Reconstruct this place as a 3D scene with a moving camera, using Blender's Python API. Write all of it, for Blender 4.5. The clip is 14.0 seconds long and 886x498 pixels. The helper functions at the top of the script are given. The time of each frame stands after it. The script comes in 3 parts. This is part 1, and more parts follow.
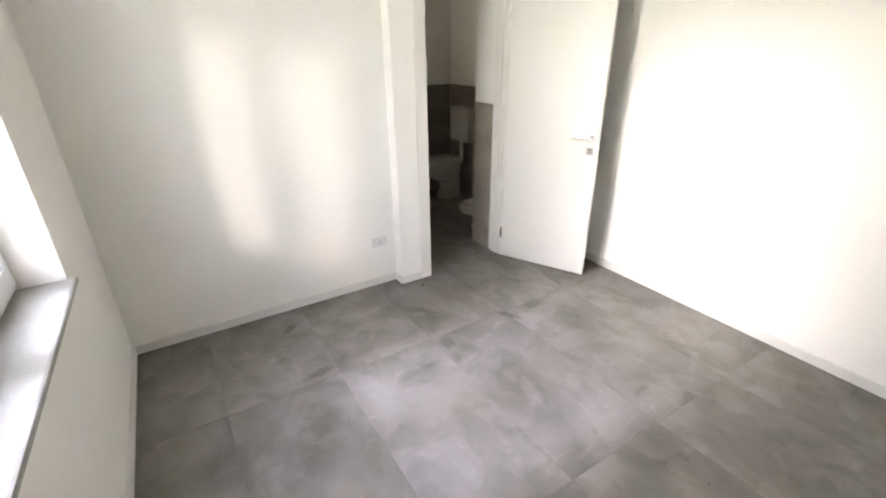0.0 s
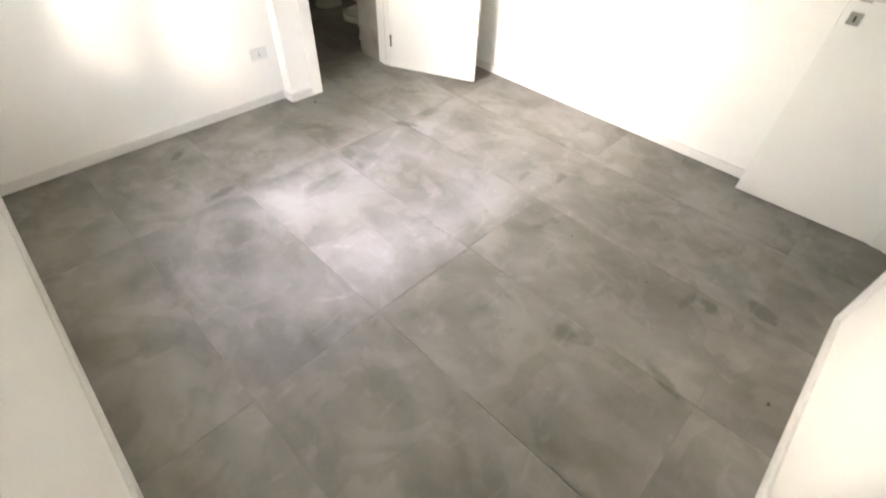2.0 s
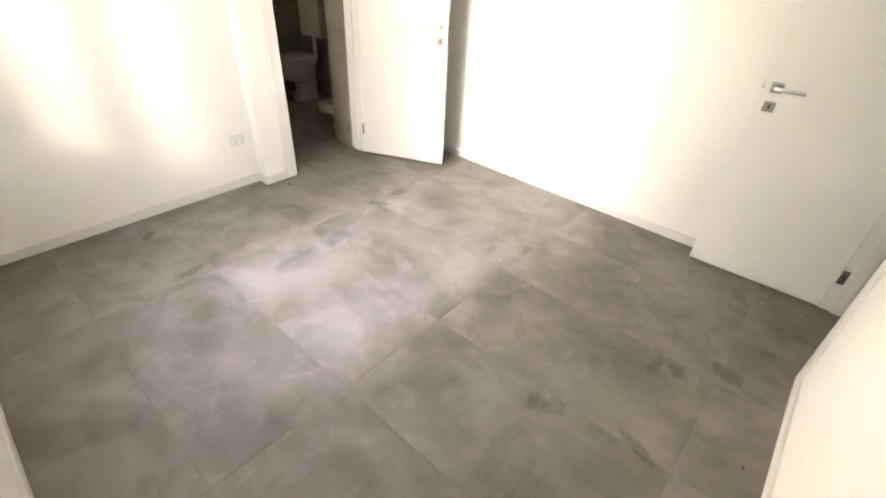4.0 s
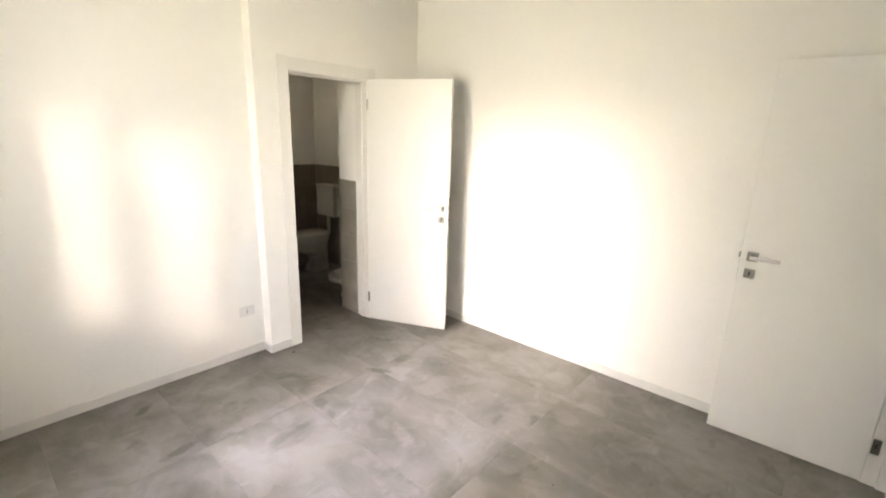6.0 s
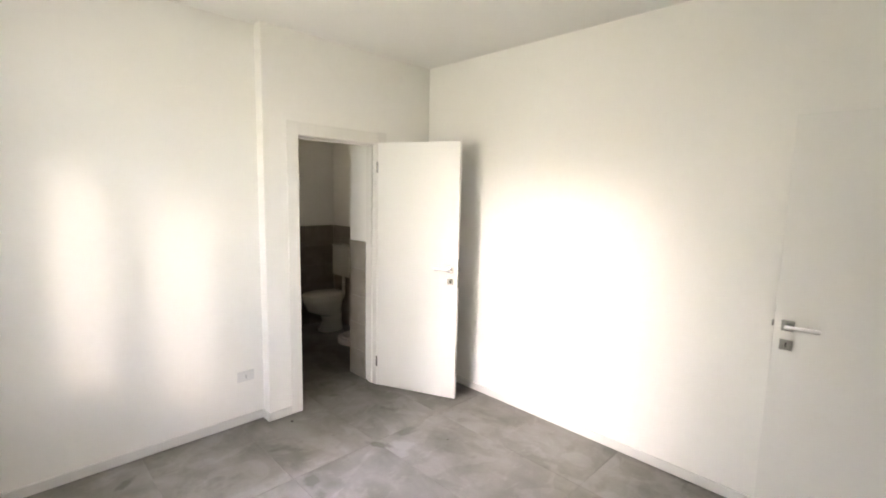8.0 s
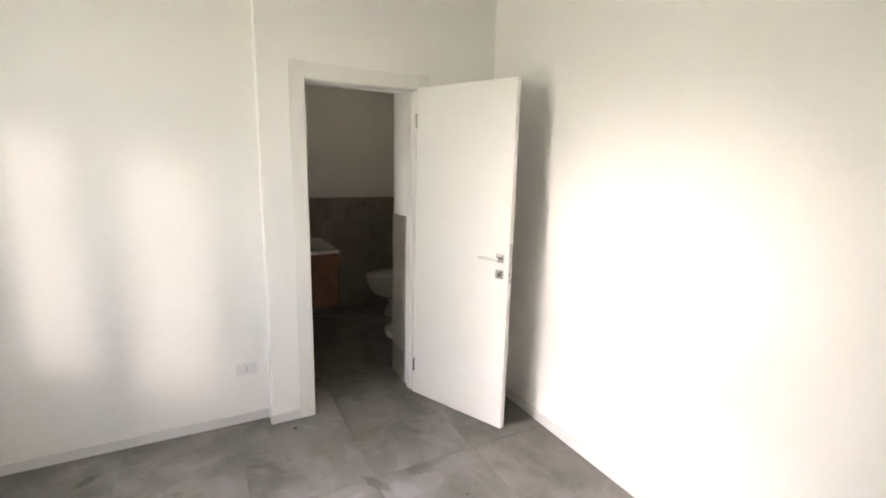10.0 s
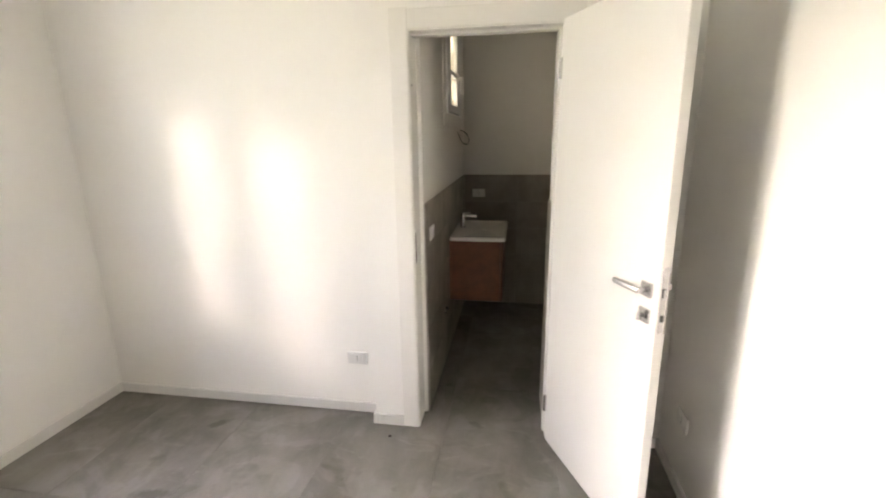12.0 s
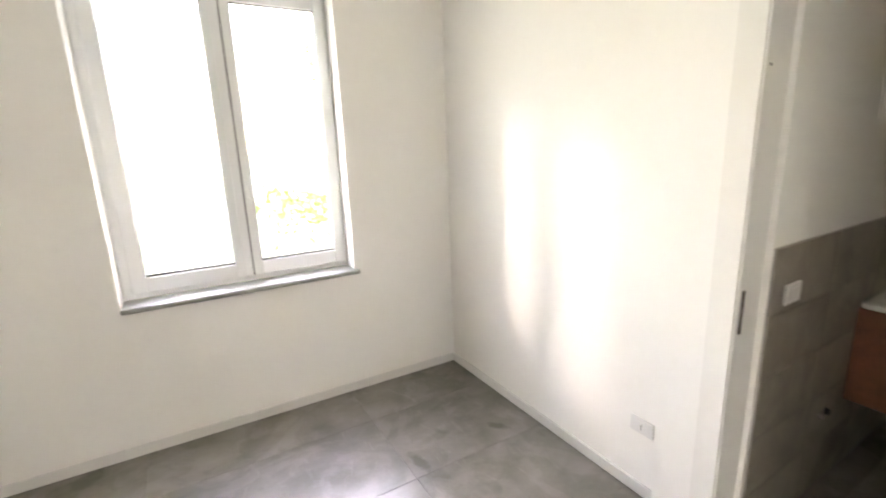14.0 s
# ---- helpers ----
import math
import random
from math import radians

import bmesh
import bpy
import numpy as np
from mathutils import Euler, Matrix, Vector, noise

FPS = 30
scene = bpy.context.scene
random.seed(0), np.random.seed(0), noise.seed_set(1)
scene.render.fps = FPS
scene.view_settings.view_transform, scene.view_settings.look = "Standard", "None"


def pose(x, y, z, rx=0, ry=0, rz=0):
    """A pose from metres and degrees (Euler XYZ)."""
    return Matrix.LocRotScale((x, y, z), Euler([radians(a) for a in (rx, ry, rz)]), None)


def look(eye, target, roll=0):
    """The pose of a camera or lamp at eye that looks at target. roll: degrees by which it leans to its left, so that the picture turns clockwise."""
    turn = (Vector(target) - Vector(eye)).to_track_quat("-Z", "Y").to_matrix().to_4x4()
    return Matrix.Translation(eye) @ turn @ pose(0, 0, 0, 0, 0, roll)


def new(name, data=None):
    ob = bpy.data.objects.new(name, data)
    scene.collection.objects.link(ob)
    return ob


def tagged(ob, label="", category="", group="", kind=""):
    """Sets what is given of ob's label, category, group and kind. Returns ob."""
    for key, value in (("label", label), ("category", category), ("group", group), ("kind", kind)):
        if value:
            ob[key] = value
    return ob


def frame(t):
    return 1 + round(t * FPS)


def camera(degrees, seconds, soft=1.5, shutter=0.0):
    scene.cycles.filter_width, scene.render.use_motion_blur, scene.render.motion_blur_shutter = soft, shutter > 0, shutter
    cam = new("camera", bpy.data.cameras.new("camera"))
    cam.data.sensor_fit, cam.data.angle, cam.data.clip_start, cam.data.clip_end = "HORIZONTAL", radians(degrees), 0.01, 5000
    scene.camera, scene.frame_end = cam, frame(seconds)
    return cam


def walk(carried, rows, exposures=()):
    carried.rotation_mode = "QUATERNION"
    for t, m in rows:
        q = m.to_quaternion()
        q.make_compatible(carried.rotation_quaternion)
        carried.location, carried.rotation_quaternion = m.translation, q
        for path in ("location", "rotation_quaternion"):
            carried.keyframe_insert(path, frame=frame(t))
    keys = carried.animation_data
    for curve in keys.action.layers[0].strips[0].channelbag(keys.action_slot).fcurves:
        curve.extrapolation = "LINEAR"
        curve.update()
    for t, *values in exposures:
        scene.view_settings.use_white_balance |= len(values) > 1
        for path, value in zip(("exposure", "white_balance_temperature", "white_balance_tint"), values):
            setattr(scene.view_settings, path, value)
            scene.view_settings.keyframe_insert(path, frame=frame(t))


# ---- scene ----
cam = camera(89.4, 14.0, soft=1.8, shutter=0.4)
PATH = [
    (0, (0.425, -2.888, 1.709), (1.381, -1.343, 0.873), -0.7),
    (0.5, (0.4, -3.002, 1.702), (1.476, -1.569, 0.815), -0.3),
    (1, (0.348, -3.075, 1.694), (1.484, -1.736, 0.737), -0.2),
    (1.5, (0.285, -3.05, 1.666), (1.41, -1.919, 0.46), 0.5),
    (2, (0.29, -3.064, 1.622), (1.331, -2.104, 0.209), 2.9),
    (2.2, (0.298, -3.081, 1.603), (1.342, -2.172, 0.16), 3.9),
    (4.3, (0.26, -3.135, 1.63), (1.572, -2.05, 0.581), 3.0),
    (4.5, (0.244, -3.138, 1.632), (1.582, -2.024, 0.648), 2.9),
    (5, (0.245, -3.154, 1.648), (1.631, -1.965, 0.832), 2.5),
    (5.5, (0.253, -3.151, 1.683), (1.677, -1.913, 1.021), 2.1),
    (6, (0.251, -3.166, 1.695), (1.709, -1.891, 1.194), 1.8),
    (6.5, (0.259, -3.185, 1.687), (1.732, -1.88, 1.33), 1.7),
    (7, (0.267, -3.184, 1.688), (1.744, -1.861, 1.428), 1.7),
    (7.5, (0.335, -3.194, 1.682), (1.789, -1.838, 1.468), 1.8),
    (7.7, (0.382, -3.211, 1.694), (1.815, -1.833, 1.472), 1.6),
    (9.8, (1.336, -2.861, 1.651), (2.371, -1.192, 1.276), 1.2),
    (10, (1.508, -2.856, 1.616), (2.42, -1.114, 1.252), 1.3),
    (10.5, (1.786, -2.716, 1.583), (2.474, -0.876, 1.207), 1.6),
    (11, (2.031, -2.548, 1.628), (2.441, -0.635, 1.21), 0.5),
    (11.5, (2.313, -2.409, 1.614), (2.366, -0.461, 1.165), -0.5),
    (12, (2.542, -2.297, 1.615), (2.229, -0.383, 1.126), -0.8),
    (12.5, (2.634, -2.107, 1.592), (1.945, -0.305, 1.066), -1.2),
    (13, (2.679, -1.916, 1.608), (1.594, -0.328, 1.058), -1.6),
    (13.5, (2.722, -1.781, 1.603), (1.287, -0.487, 1.085), -2.1),
    (14, (2.773, -1.679, 1.65), (1.088, -0.702, 1.198), -2.2),
]
walk(cam, [(t, look(e, g, r)) for t, e, g, r in PATH], [(0, 4.08, 7500, 17), (1.3, 4.38, 7700, 16), (2, 4.66, 8000, 14), (4.5, 4.43, 8600, 16), (7.5, 4.18, 7900, 18), (10, 3.92, 7700, 18), (11, 3.95, 7800, 19), (12, 4.25, 8000, 19), (12.5, 4.25, 8000, 19), (13.5, 4.50, 7800, 18), (14, 4.42, 7800, 18)])

# ---- world and light ----
SUN_ELEV, SUN_FROM = 43.0, (-1.0, 0.03)      # height in degrees, and where it stands in plan
world = bpy.data.worlds.new("world")
scene.world = world
world.use_nodes = True
wt = world.node_tree
wt.nodes.clear()
sky = wt.nodes.new("ShaderNodeTexSky")
sky.sky_type, sky.sun_disc = "NISHITA", False
sky.sun_elevation = radians(SUN_ELEV)
sky.sun_rotation = math.atan2(SUN_FROM[0], SUN_FROM[1])
sky.air_density, sky.dust_density, sky.ozone_density = 1.0, 1.0, 1.0
bg = wt.nodes.new("ShaderNodeBackground")
bg.inputs["Strength"].default_value = 0.15
wo = wt.nodes.new("ShaderNodeOutputWorld")
wt.links.new(sky.outputs[0], bg.inputs[0])
wt.links.new(bg.outputs[0], wo.inputs[0])

sun = new("sun", bpy.data.lights.new("sun", "SUN"))
sun.data.energy, sun.data.angle, sun.data.color = 0.29, radians(10), (0.54, 0.62, 1.0)
sun.matrix_world = look((SUN_FROM[0] * 20, SUN_FROM[1] * 20, 20 * math.tan(radians(SUN_ELEV))), (0, 0, 0))

# daylight in the bedroom window, by the part of the sky that it comes from
def daylight(eye, way, wide, tall, energy, spread, colour):
    lamp = new("window_daylight", bpy.data.lights.new("window_daylight", "AREA"))
    lamp.data.shape, lamp.data.size, lamp.data.size_y = "RECTANGLE", wide, tall
    lamp.data.energy, lamp.data.spread, lamp.data.color = energy, radians(spread), colour
    lamp.matrix_world = look(eye, [e + w for e, w in zip(eye, way)])
    return lamp


daylight((-0.32, -1.385, 1.71), (3.3, -0.08, -0.95), 1.22, 1.62, 0.57, 23, (1.0, 0.97, 0.985))          # low sky straight ahead
daylight((-0.55, -1.385, 2.02), (0.86, 0.0, -0.52), 1.22, 1.62, 0.26, 17, (0.72, 0.76, 1.0))             # higher sky, onto the floor
daylight((-0.78, -2.04, 1.76), (0.665, 0.747, -0.34), 1.30, 1.62, 0.19, 8, (1.0, 0.95, 0.95))            # aslant, to the north wall
daylight((-0.78, -0.73, 1.68), (0.665, -0.747, -0.36), 1.30, 1.46, 0.27, 13, (1.0, 0.96, 0.92))          # aslant, to the south wall
daylight((-0.30, -1.385, 1.70), (3.3, 0.35, 1.65), 1.22, 1.62, 0.56, 120, (0.98, 1.0, 0.87))            # garden and sky together, tinted by the leaves

# the bathroom's own small window
daylight((1.965, 1.237, 2.12), (1.0, -0.137, -0.32), 0.33, 0.54, 0.10, 160, (1.0, 0.94, 0.85))

# ---- materials ----
def material(name, colour, rough=0.6, metal=0.0, vary=0.05, grain=40.0, blotch=3.0, bump=0.05, bump_scale=60.0, rand=0.0, spec=0.5, coat=0.0):
    """Principled surface with grain and blotches in its colour and a fine relief."""
    m = bpy.data.materials.new(name)
    m.use_nodes = True
    nt = m.node_tree
    b = nt.nodes["Principled BSDF"]
    geo = nt.nodes.new("ShaderNodeNewGeometry")

    def noise_tex(scale, detail):
        n = nt.nodes.new("ShaderNodeTexNoise")
        n.inputs["Scale"].default_value, n.inputs["Detail"].default_value = scale, detail
        nt.links.new(geo.outputs["Position"], n.inputs["Vector"])
        return n

    n1, n2, n3 = noise_tex(grain, 4), noise_tex(blotch, 3), noise_tex(bump_scale, 3)
    add = nt.nodes.new("ShaderNodeMath")
    add.operation = "ADD"
    nt.links.new(n1.outputs["Fac"], add.inputs[0])
    nt.links.new(n2.outputs["Fac"], add.inputs[1])
    last = add.outputs[0]
    if rand:
        info = nt.nodes.new("ShaderNodeObjectInfo")
        mad = nt.nodes.new("ShaderNodeMath")
        mad.operation = "MULTIPLY_ADD"
        mad.inputs[1].default_value = rand
        nt.links.new(info.outputs["Random"], mad.inputs[0])
        nt.links.new(last, mad.inputs[2])
        last = mad.outputs[0]
    ramp = nt.nodes.new("ShaderNodeMapRange")
    ramp.inputs["From Min"].default_value, ramp.inputs["From Max"].default_value = 0.6, 1.4 + rand
    ramp.inputs["To Min"].default_value, ramp.inputs["To Max"].default_value = 1 - vary, 1 + vary
    nt.links.new(last, ramp.inputs["Value"])
    mul = nt.nodes.new("ShaderNodeVectorMath")
    mul.operation = "SCALE"
    mul.inputs[0].default_value = colour
    nt.links.new(ramp.outputs[0], mul.inputs["Scale"])
    nt.links.new(mul.outputs[0], b.inputs["Base Color"])
    rr = nt.nodes.new("ShaderNodeMapRange")
    rr.inputs["To Min"].default_value, rr.inputs["To Max"].default_value = max(0.02, rough - 0.07), min(1, rough + 0.07)
    nt.links.new(n2.outputs["Fac"], rr.inputs["Value"])
    nt.links.new(rr.outputs[0], b.inputs["Roughness"])
    b.inputs["Metallic"].default_value = metal
    b.inputs["Specular IOR Level"].default_value = spec
    b.inputs["Coat Weight"].default_value = coat
    if bump:
        bp = nt.nodes.new("ShaderNodeBump")
        bp.inputs["Strength"].default_value, bp.inputs["Distance"].default_value = bump, 0.004
        nt.links.new(n3.outputs["Fac"], bp.inputs["Height"])
        nt.links.new(bp.outputs[0], b.inputs["Normal"])
    return m


def tile_material(name, dark, light, rough, span=(0.36, 0.70), marks=()):
    """Concrete-look stoneware: each piece is clouded in its own way, with trowel streaks."""
    m = bpy.data.materials.new(name)
    m.use_nodes = True
    nt = m.node_tree
    b = nt.nodes["Principled BSDF"]
    geo, info = nt.nodes.new("ShaderNodeNewGeometry"), nt.nodes.new("ShaderNodeObjectInfo")
    shift = nt.nodes.new("ShaderNodeVectorMath")
    shift.operation = "SCALE"
    shift.inputs[0].default_value = (37.0, 53.0, 0.0)
    nt.links.new(info.outputs["Random"], shift.inputs["Scale"])
    pos = nt.nodes.new("ShaderNodeVectorMath")
    nt.links.new(geo.outputs["Position"], pos.inputs[0])
    nt.links.new(shift.outputs[0], pos.inputs[1])

    def layer(scale, detail, stretch, turn, distort):
        mp = nt.nodes.new("ShaderNodeMapping")
        mp.inputs["Scale"].default_value, mp.inputs["Rotation"].default_value = stretch, (0, 0, radians(turn))
        n = nt.nodes.new("ShaderNodeTexNoise")
        n.inputs["Scale"].default_value, n.inputs["Detail"].default_value = scale, detail
        n.inputs["Distortion"].default_value = distort
        nt.links.new(pos.outputs[0], mp.inputs["Vector"])
        nt.links.new(mp.outputs[0], n.inputs["Vector"])
        return n.outputs["Fac"]

    def mix(kind, a, c, k):
        n = nt.nodes.new("ShaderNodeMath")
        n.operation = kind
        nt.links.new(a, n.inputs[0])
        if c is None:
            n.inputs[1].default_value = k
        else:
            nt.links.new(c, n.inputs[1])
        return n.outputs[0]

    cloud, streak, fine = layer(2.6, 4, (1, 0.8, 1), 20, 0.35), layer(4.2, 3, (1.9, 1, 1), 28, 0.7), layer(60, 3, (1, 1, 1), 0, 0)
    s = mix("ADD", mix("MULTIPLY", cloud, None, 0.70), mix("MULTIPLY", streak, None, 0.27), 0)
    s = mix("ADD", s, mix("MULTIPLY", fine, None, 0.07), 0)
    s = mix("ADD", s, mix("MULTIPLY", info.outputs["Random"], None, 0.05), 0)
    smear, spot = layer(5.5, 5, (1, 2.2, 1), 55, 1.2), layer(3.1, 2, (1, 1.6, 1), -20, 0.4)

    def band(fac, lo, hi, gain):
        n = nt.nodes.new("ShaderNodeMapRange")
        n.inputs["From Min"].default_value, n.inputs["From Max"].default_value = lo, hi
        n.inputs["To Min"].default_value, n.inputs["To Max"].default_value = 0.0, gain
        nt.links.new(fac, n.inputs["Value"])
        return n.outputs[0]

    s = mix("ADD", s, band(smear, 0.60, 0.72, 0.09), 0)
    s = mix("ADD", s, band(spot, 0.66, 0.72, -0.12), 0)
    patch = layer(3.4, 6, (1, 1, 1), 0, 0.9)
    s = mix("ADD", s, band(patch, 0.50, 0.56, 0.075), 0)
    wobble = nt.nodes.new("ShaderNodeTexNoise")
    wobble.inputs["Scale"].default_value, wobble.inputs["Detail"].default_value = 22.0, 3
    nt.links.new(geo.outputs["Position"], wobble.inputs["Vector"])
    for x, y, long, short, turn, gain in marks:      # single smears of glaze and dirt, where they lie
        mp = nt.nodes.new("ShaderNodeMapping")
        mp.vector_type = "TEXTURE"
        mp.inputs["Location"].default_value, mp.inputs["Rotation"].default_value = (x, y, 0), (0, 0, radians(turn))
        mp.inputs["Scale"].default_value = (long, short, 1.0)
        nt.links.new(geo.outputs["Position"], mp.inputs["Vector"])
        far = nt.nodes.new("ShaderNodeVectorMath")
        far.operation = "LENGTH"
        nt.links.new(mp.outputs[0], far.inputs[0])
        ragged = mix("ADD", far.outputs["Value"], mix("MULTIPLY", wobble.outputs["Fac"], None, 1.3), 0)
        s = mix("ADD", s, band(ragged, 1.75, 1.15, gain), 0)
    ramp = nt.nodes.new("ShaderNodeValToRGB")
    ramp.color_ramp.elements[0].position, ramp.color_ramp.elements[1].position = span
    ramp.color_ramp.elements[0].color, ramp.color_ramp.elements[1].color = (*dark, 1), (*light, 1)
    nt.links.new(s, ramp.inputs["Fac"])
    nt.links.new(ramp.outputs[0], b.inputs["Base Color"])
    rr = nt.nodes.new("ShaderNodeMapRange")
    rr.inputs["From Min"].default_value, rr.inputs["From Max"].default_value = 0.35, 0.7
    rr.inputs["To Min"].default_value, rr.inputs["To Max"].default_value = rough + 0.09, rough - 0.07
    nt.links.new(s, rr.inputs["Value"])
    nt.links.new(rr.outputs[0], b.inputs["Roughness"])
    bp = nt.nodes.new("ShaderNodeBump")
    bp.inputs["Strength"].default_value, bp.inputs["Distance"].default_value = 0.05, 0.003
    nt.links.new(fine, bp.inputs["Height"])
    nt.links.new(bp.outputs[0], b.inputs["Normal"])
    return m


def glass_material(name, tint=(0.97, 1.0, 0.98)):
    m = bpy.data.materials.new(name)
    m.use_nodes = True
    b = m.node_tree.nodes["Principled BSDF"]
    b.inputs["Base Color"].default_value = (*tint, 1)
    b.inputs["Roughness"].default_value, b.inputs["IOR"].default_value = 0.0, 1.45
    b.inputs["Transmission Weight"].default_value = 1.0
    return m


M_WALL = material("wall_paint", (0.87, 0.862, 0.835), 0.75, vary=0.012, grain=25, blotch=1.2, bump=0.10, bump_scale=180, spec=0.3)
M_CEIL = material("ceiling_paint", (0.84, 0.835, 0.81), 0.85, vary=0.012, grain=20, blotch=1.0, bump=0.08, bump_scale=150, spec=0.2)
M_TRIM = material("trim_white", (0.80, 0.79, 0.76), 0.42, vary=0.012, grain=30, blotch=4, bump=0.02, bump_scale=200)
M_BASE = material("baseboard_white", (0.72, 0.715, 0.695), 0.40, vary=0.012, grain=30, blotch=4, bump=0.02, bump_scale=200)
M_DOOR = material("door_laminate", (0.82, 0.815, 0.79), 0.38, vary=0.01, grain=60, blotch=2, bump=0.03, bump_scale=260)
M_PVC = material("window_pvc", (0.80, 0.82, 0.83), 0.32, vary=0.01, grain=50, blotch=5, bump=0.0)
M_MARBLE = material("sill_stone", (0.32, 0.32, 0.298), 0.66, vary=0.12, grain=90, blotch=9, bump=0.02, spec=0.15)
FLOOR_MARKS = [(2.185, -0.90, 0.105, 0.034, -58, -0.27), (1.655, -0.94, 0.07, 0.04, 80, -0.22), (1.635, -1.08, 0.05, 0.03, 70, -0.16),
               (0.888, -0.778, 0.095, 0.032, 12, -0.24), (0.865, -0.241, 0.07, 0.03, 40, -0.22), (2.27, -3.265, 0.075, 0.055, 60, -0.30),
               (2.12, -3.085, 0.06, 0.035, 60, -0.27), (1.60, -3.10, 0.10, 0.034, 75, -0.30), (1.504, -2.694, 0.07, 0.05, 20, -0.18),
               (1.80, -1.55, 0.13, 0.05, 70, 0.16), (1.28, -0.80, 0.26, 0.06, 4, 0.14), (1.52, -1.82, 0.16, 0.07, 100, 0.15), (2.30, -1.00, 0.09, 0.05, -50, 0.15)]
M_FLOOR = tile_material("floor_stoneware", (0.116, 0.110, 0.091), (0.256, 0.243, 0.224), 0.42, (0.36, 0.74), FLOOR_MARKS)
M_GROUT = material("grout", (0.215, 0.202, 0.188), 0.9, vary=0.08, bump=0.1)
M_BTILE = tile_material("wall_stoneware", (0.210, 0.188, 0.158), (0.315, 0.282, 0.240), 0.40)
M_BGROUT = material("pale_grout", (0.42, 0.40, 0.38), 0.9, vary=0.08, bump=0.1)
M_STEEL = material("satin_chrome", (0.55, 0.545, 0.54), 0.25, metal=1.0, vary=0.03, grain=200, blotch=10, bump=0.0)
M_DARK = material("dark_hole", (0.02, 0.02, 0.02), 0.6, vary=0.1, bump=0.0)
M_PLATE = material("socket_plastic", (0.74, 0.74, 0.73), 0.35, vary=0.01, bump=0.0)
M_LEVER = material("brushed_lever", (0.60, 0.59, 0.585), 0.32, metal=1.0, vary=0.03, grain=200, blotch=10, bump=0.0)
M_CHROME = material("polished_chrome", (0.78, 0.78, 0.77), 0.16, metal=1.0, vary=0.02, grain=200, blotch=10, bump=0.0)
M_GASKET_SHADE = material("gasket_and_shade_grey", (0.10, 0.105, 0.115), 0.6, vary=0.05, bump=0.0)
M_CERAMIC = material("white_ceramic", (0.80, 0.79, 0.76), 0.12, vary=0.01, bump=0.0, coat=0.3)
M_SEAT = material("seat_plastic", (0.78, 0.77, 0.74), 0.25, vary=0.01, bump=0.0)
M_WOOD = material("vanity_wood", (0.17, 0.060, 0.025), 0.45, vary=0.22, grain=9, blotch=24, bump=0.04)
M_CABLE = material("cable_sheath", (0.03, 0.03, 0.03), 0.5, vary=0.1, bump=0.0)
M_DEBRIS = material("debris", (0.05, 0.04, 0.035), 0.8, vary=0.3, bump=0.0)
M_GRASS = material("dry_lawn", (0.38, 0.375, 0.20), 0.9, vary=0.3, grain=14, blotch=0.8, bump=0.4, bump_scale=30)
M_LEAF = material("leaf", (0.24, 0.26, 0.07), 0.6, vary=0.35, grain=3, blotch=1.2, bump=0.0)
M_BARK = material("bark", (0.13, 0.10, 0.07), 0.9, vary=0.3, grain=30, blotch=6, bump=0.5, bump_scale=40)
M_RENDER = material("outer_render", (0.62, 0.58, 0.48), 0.9, vary=0.06, grain=60, blotch=1.5, bump=0.2)
M_GLASS = glass_material("window_glass")
M_GLASS_WARM = glass_material("tinted_glass", (0.85, 0.78, 0.66))


# ---- mesh helpers ----
def box(bm, lo, hi, bevel=0.0, segs=2):
    r = bmesh.ops.create_cube(bm, size=1.0)
    vs = r["verts"]
    for v in vs:
        v.co = Vector([lo[i] + (v.co[i] + 0.5) * (hi[i] - lo[i]) for i in range(3)])
    if bevel > 0:
        es = list({e for v in vs for e in v.link_edges})
        bmesh.ops.bevel(bm, geom=es, offset=bevel, segments=segs, profile=0.5, affect="EDGES")
    return bm


def rod(bm, a, b, r0, r1=None, n=12):
    """A round bar from a to b."""
    a, b = Vector(a), Vector(b)
    r1 = r0 if r1 is None else r1
    m = Matrix.Translation((a + b) / 2) @ (b - a).to_track_quat("Z", "Y").to_matrix().to_4x4()
    bmesh.ops.create_cone(bm, cap_ends=True, segments=n, radius1=r0, radius2=r1, depth=(b - a).length, matrix=m)
    return bm


def loft(bm, rings, n=28, power=2.0, cap=(True, True)):
    """A skin over rings (cx, cy, rx, ry, z) of rounded outline; power above 2 makes them squarer."""
    loops = []
    for cx, cy, rx, ry, z in rings:
        loop = []
        for i in range(n):
            a = 2 * math.pi * i / n
            c, s = math.cos(a), math.sin(a)
            loop.append(bm.verts.new((cx + rx * math.copysign(abs(c) ** (2 / power), c), cy + ry * math.copysign(abs(s) ** (2 / power), s), z)))
        loops.append(loop)
    for p, q in zip(loops, loops[1:]):
        for i in range(n):
            bm.faces.new((p[i], p[(i + 1) % n], q[(i + 1) % n], q[i]))
    if cap[0]:
        bm.faces.new(list(reversed(loops[0])))
    if cap[1]:
        bm.faces.new(loops[-1])
    bmesh.ops.recalc_face_normals(bm, faces=bm.faces[:])
    return bm


def part(name, bm, mat, parent=None, label="", smooth=False):
    """Links a bmesh as one mesh object, under a thing or a part."""
    me = bpy.data.meshes.new(name)
    bm.to_mesh(me)
    bm.free()
    me.materials.append(mat)
    if smooth:
        for p in me.polygons:
            p.use_smooth = True
        me.set_sharp_from_angle(angle=radians(40))
    ob = new(name, me)
    ob.parent = parent
    if label:
        ob["label"] = label
    return ob


